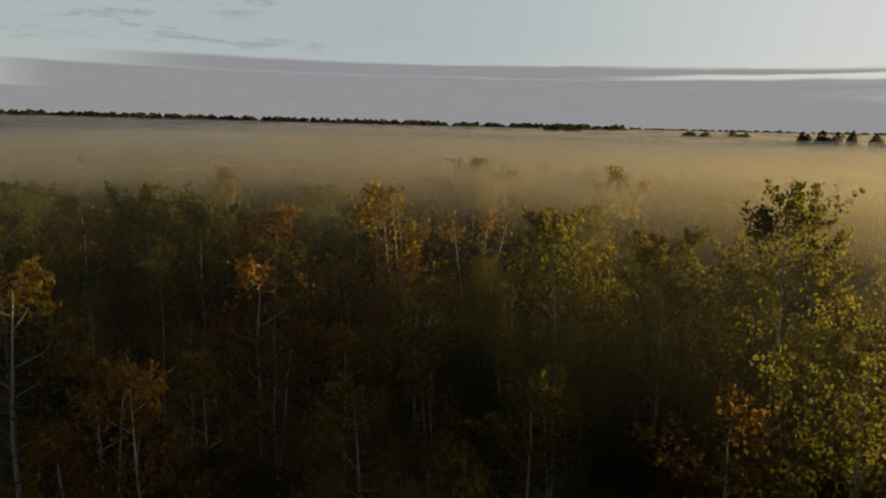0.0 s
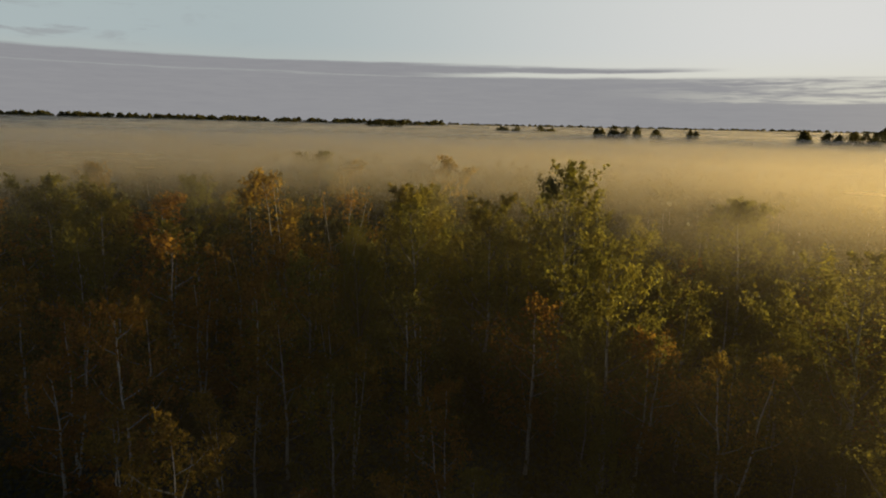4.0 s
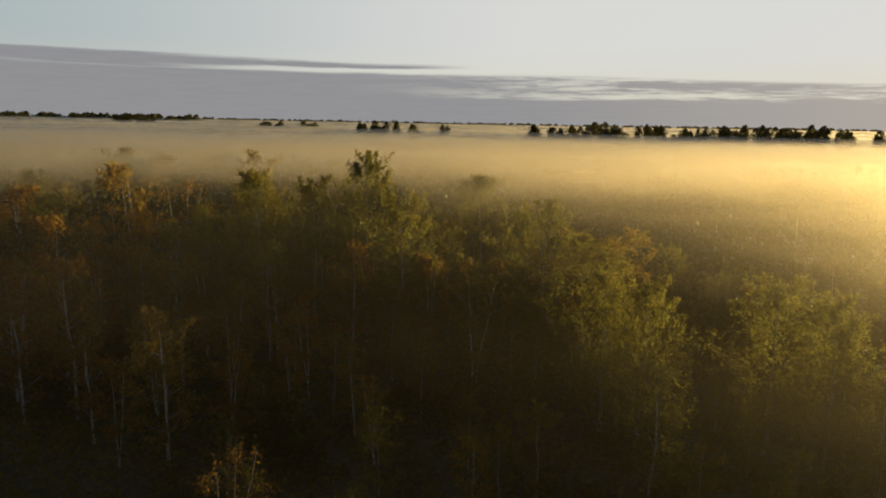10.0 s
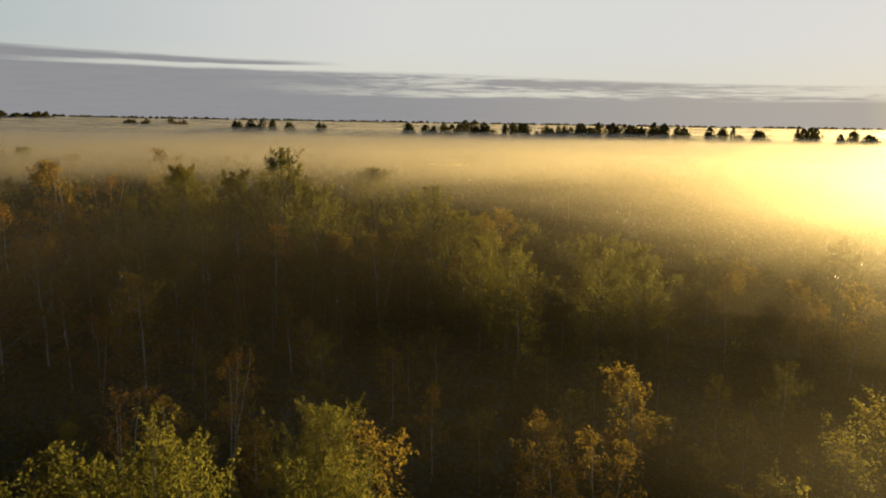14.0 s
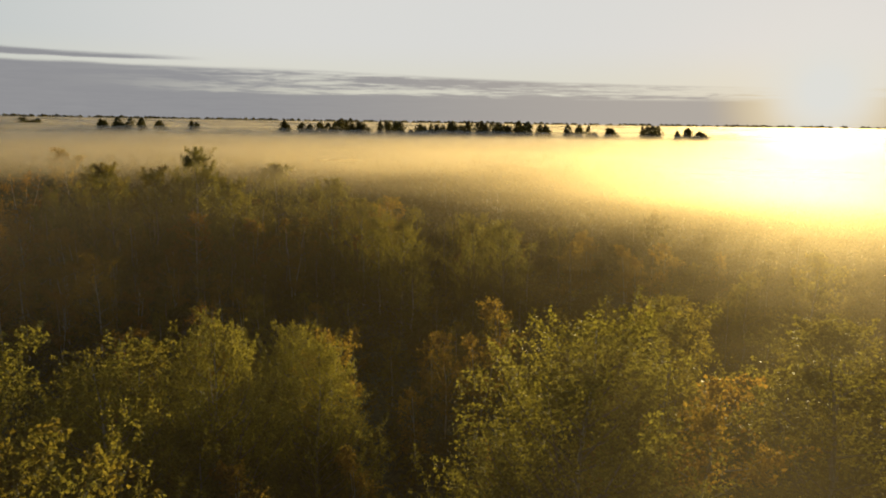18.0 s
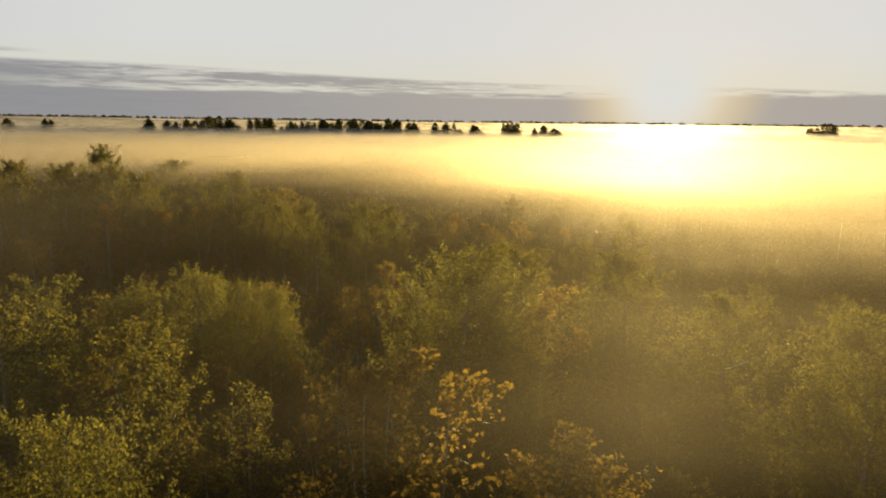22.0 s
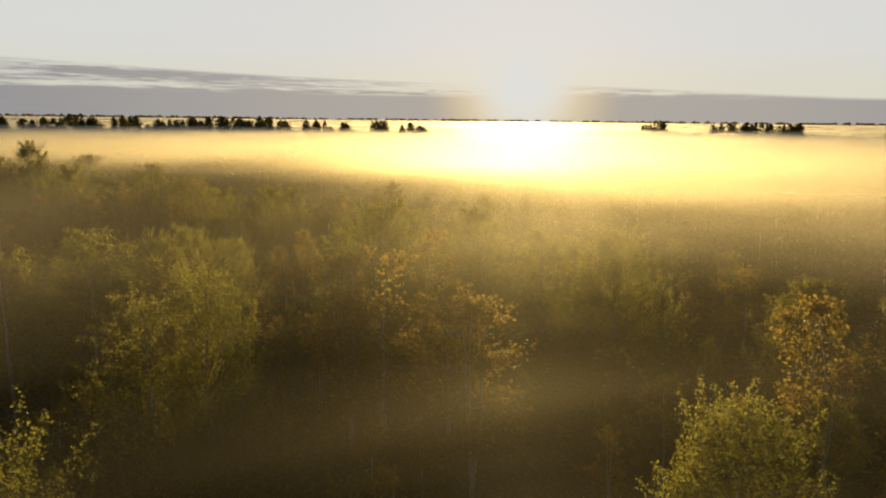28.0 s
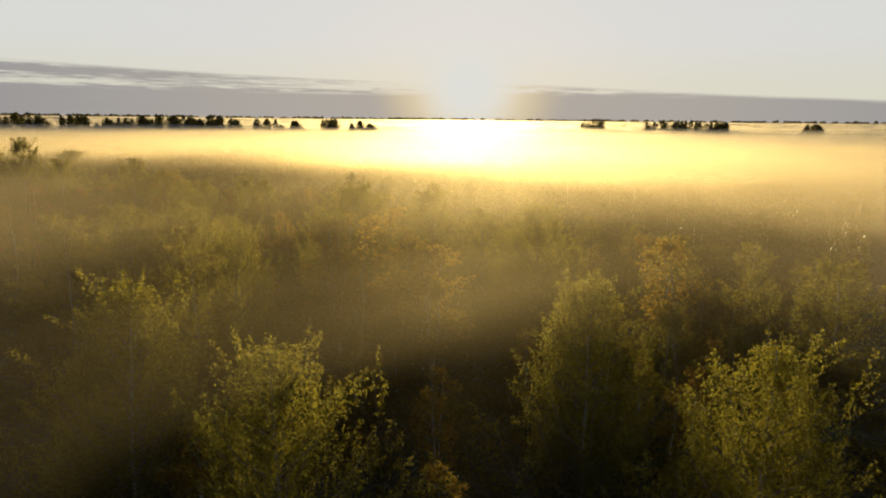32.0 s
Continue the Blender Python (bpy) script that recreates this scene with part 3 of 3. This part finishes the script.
def plant(kind, i, x, y, top, turn=0.0, wide=1.0, sort=""):
    name, text, category = LABELS[kind]
    z = ground_height(x, y) - 0.05
    s = (top - z) / BASE[kind]
    m = Matrix.LocRotScale((x, y, z), Euler((0, 0, turn)), (s * wide, s * wide, s))
    thing = tree_thing(name, KINDS[kind + sort, i], text, category, "trees of the wood" if kind != "shrub" else "shrubs under the trees", m)
    planted.append((x, y))
    return thing


rng = random.Random(7)
# trees that stand out, one by one: kind, variant, x, y, height, width
for kind, i, x, y, top, wide in HEROES:
    plant(kind, i, x, y, top, rng.uniform(0, 6.28), wide)


# the wood between them
def near_path(x, y):
    """Distance to the line that the camera follows."""
    best = 1e9
    for (x0, y0), (x1, y1) in zip(LINE, LINE[1:]):
        d = (x1 - x0) ** 2 + (y1 - y0) ** 2 + 1e-6
        t = max(0.0, min(1.0, ((x - x0) * (x1 - x0) + (y - y0) * (y1 - y0)) / d))
        best = min(best, math.hypot(x - x0 - t * (x1 - x0), y - y0 - t * (y1 - y0)))
    return best


far_spots, spots = [], []
STEP = 5.0
for gx in range(-30, 46):
    for gy in range(-34, 52):
        x, y = gx * STEP + rng.uniform(-2.3, 2.3), gy * STEP + rng.uniform(-2.3, 2.3)
        u, v, w, a = rng.random(), rng.random(), rng.random(), rng.uniform(0, 6.28)
        if WOOD(x, y) and (y > 6 or near_path(x, y) > 85 or u < 0.62) and not any((x - px) ** 2 + (y - py) ** 2 < 2.6 ** 2 for px, py in planted):
            spots.append((near_path(x, y), x, y, u, v, w, a))
for k, (d, x, y, u, v, w, a) in enumerate(sorted(spots)):
    top = TOP(x, y) * (0.70 + 0.26 * v) * (1.3 if w > 0.87 and y < 6 else 1.0)
    top *= 0.78 if d < 26.0 else 1.0
    patch = noise.noise(Vector((x * 0.03, y * 0.03, 9.0)))
    kind = "aspen" if u + patch * 0.6 < 0.46 else "gold" if u < 0.74 else "rust" if u < 0.9 else "poplar"
    if k < 240:
        n = {"aspen": 6, "gold": 5, "rust": 4, "poplar": 4}[kind]
        plant(kind, int(w * n) % n, x, y, top, a, 0.8 + 0.35 * w, " fill")
    else:
        far_spots.append((x, y, min(top, 13.6) * (0.92 + 0.16 * w), kind, a))

# shrubs that close the ground between the stems
for k in range(190):
    x, y = rng.uniform(-76, 70), rng.uniform(-110, 75)
    w, v, a = rng.random(), rng.random(), rng.uniform(0, 6.28)
    if WOOD(x, y) and near_path(x, y) < 80:
        plant("shrub", int(w * 3), x, y, 2.6 + 3.6 * v, a, 0.9 + 0.5 * w)

# low tangle of bushes, ferns and saplings that covers the forest floor
rg = np.random.default_rng(19)
tangle = []
for k in range(17000):
    x, y = rg.uniform(-80, 75), rg.uniform(-105, 80)
    if near_path(x, y) > (78 if WOOD(x, y) else 45):
        continue
    tall = 0.5 + 3.8 * max(0.0, noise.noise(Vector((x * 0.09, y * 0.09, 2.0))) + 0.45) * rg.uniform(0.4, 1.0)
    n = 26
    u = rg.uniform(0, 1, n) ** 0.7
    spread = 0.9 * np.sin(np.pi * (0.15 + 0.8 * u)) * rg.uniform(0.5, 1.3)
    q = rg.uniform(0, 6.28, n)
    tangle.append(np.stack([x + spread * np.cos(q), y + spread * np.sin(q), ground_height(x, y) + tall * u], 1))
v, f = leaf_cloud(rg, np.concatenate(tangle), 0.30)
tagged(new("undergrowth", mesh_of("undergrowth", v, f, LEAF["shrub"])), "dark tangled undergrowth of bushes, ferns and saplings", "undergrowth", kind="stuff")

# ---- the wood farther off, and the woods along the skyline ----
def far_wood(name, spots, per, size, label, seed, stem=True):
    """Many trees as one mesh: a stem, and a crown of leafy tufts each."""
    rg = np.random.default_rng(seed)
    cs, ss, stems = [], [], []
    for x, y, top, wide, base in spots:
        n = per
        u = rg.uniform(0, 1, n) ** 0.8
        q = rg.uniform(0, 6.28, n)
        shape = np.sin(np.pi * np.clip(0.2 + u * 0.79, 0, 1)) ** 0.8
        shape = shape * (1 + 0.35 * np.sin(2 * q + x) + 0.2 * np.sin(3 * q + y + 4 * u))
        rr = wide * shape * rg.uniform(0.1, 1, n) ** 0.5
        up = rise(math.hypot(x + 30, y + 20))
        h = top * (base + (1 - base) * u) + up
        cs.append(np.stack([x + rr * np.cos(q), y + rr * np.sin(q), h], 1))
        if stem and rg.random() < 0.35:
            stems.append(tube([(x, y, -0.2), (x + wide * 0.1, y, top * 0.5), (x, y, top * 0.92)], [0.13, 0.09, 0.02], 3))
    v, f = leaf_cloud(rg, np.concatenate(cs), size)
    ob = new(name, mesh_of(name, v, f, LEAF["far"]))
    tagged(ob, label, "trees", kind="stuff")
    if stem:
        st = new("stems", mesh_of("stems", *join(stems), BARK["white"]))
        st.parent = ob
        tagged(st, "pale thin birch stems", kind="stuff")
    return ob


far_wood("farther_wood", [(x, y, top, rng.uniform(2.2, 3.2), 0.22) for x, y, top, k, a in far_spots], 230, 0.55,
         "misty autumn birch and aspen wood, seen from above", 5)


def at(heading, distance, origin=(-60.0, -60.0)):
    return origin[0] + distance * math.sin(radians(heading)), origin[1] + distance * math.cos(radians(heading))


# clumps of trees that rise from the mist: heading, distance, half width in degrees, height
def clump(heading, distance, half, top, seed):
    rg = random.Random(seed)
    n = max(3, int(half * distance * 0.0175 * 2 / 1.2))
    spots = []
    for k in range(n):
        x, y = at(heading + rg.uniform(-half, half), distance + rg.uniform(-12, 12))
        spots.append((x, y, top * (1.0 - 0.27 * rg.random() ** 1.3), rg.uniform(1.6, 3.8), 0.72))
    far_wood("tree_clump", spots, 260, 0.8, "dark clump of trees rising out of the mist", seed, False)


for i, (heading, distance, half, top) in enumerate(CLUMPS):
    clump(heading, distance, half, top, 200 + i)

# the skyline
rg = random.Random(31)
spots = []
for k in range(1100):
    heading = rg.uniform(-42, 122)
    far = rg.uniform(1250, 1450) if heading < 16 else rg.uniform(1900, 2300)
    x, y = at(heading, far)
    spots.append((x, y, SKYLINE * (rg.uniform(0.98, 1.2) if heading < 16 else rg.uniform(1.0, 1.12)), rg.uniform(6, 11), 0.5))
far_wood("skyline_wood", spots, 90, 5.0, "dark line of woods along the skyline", 77, False)
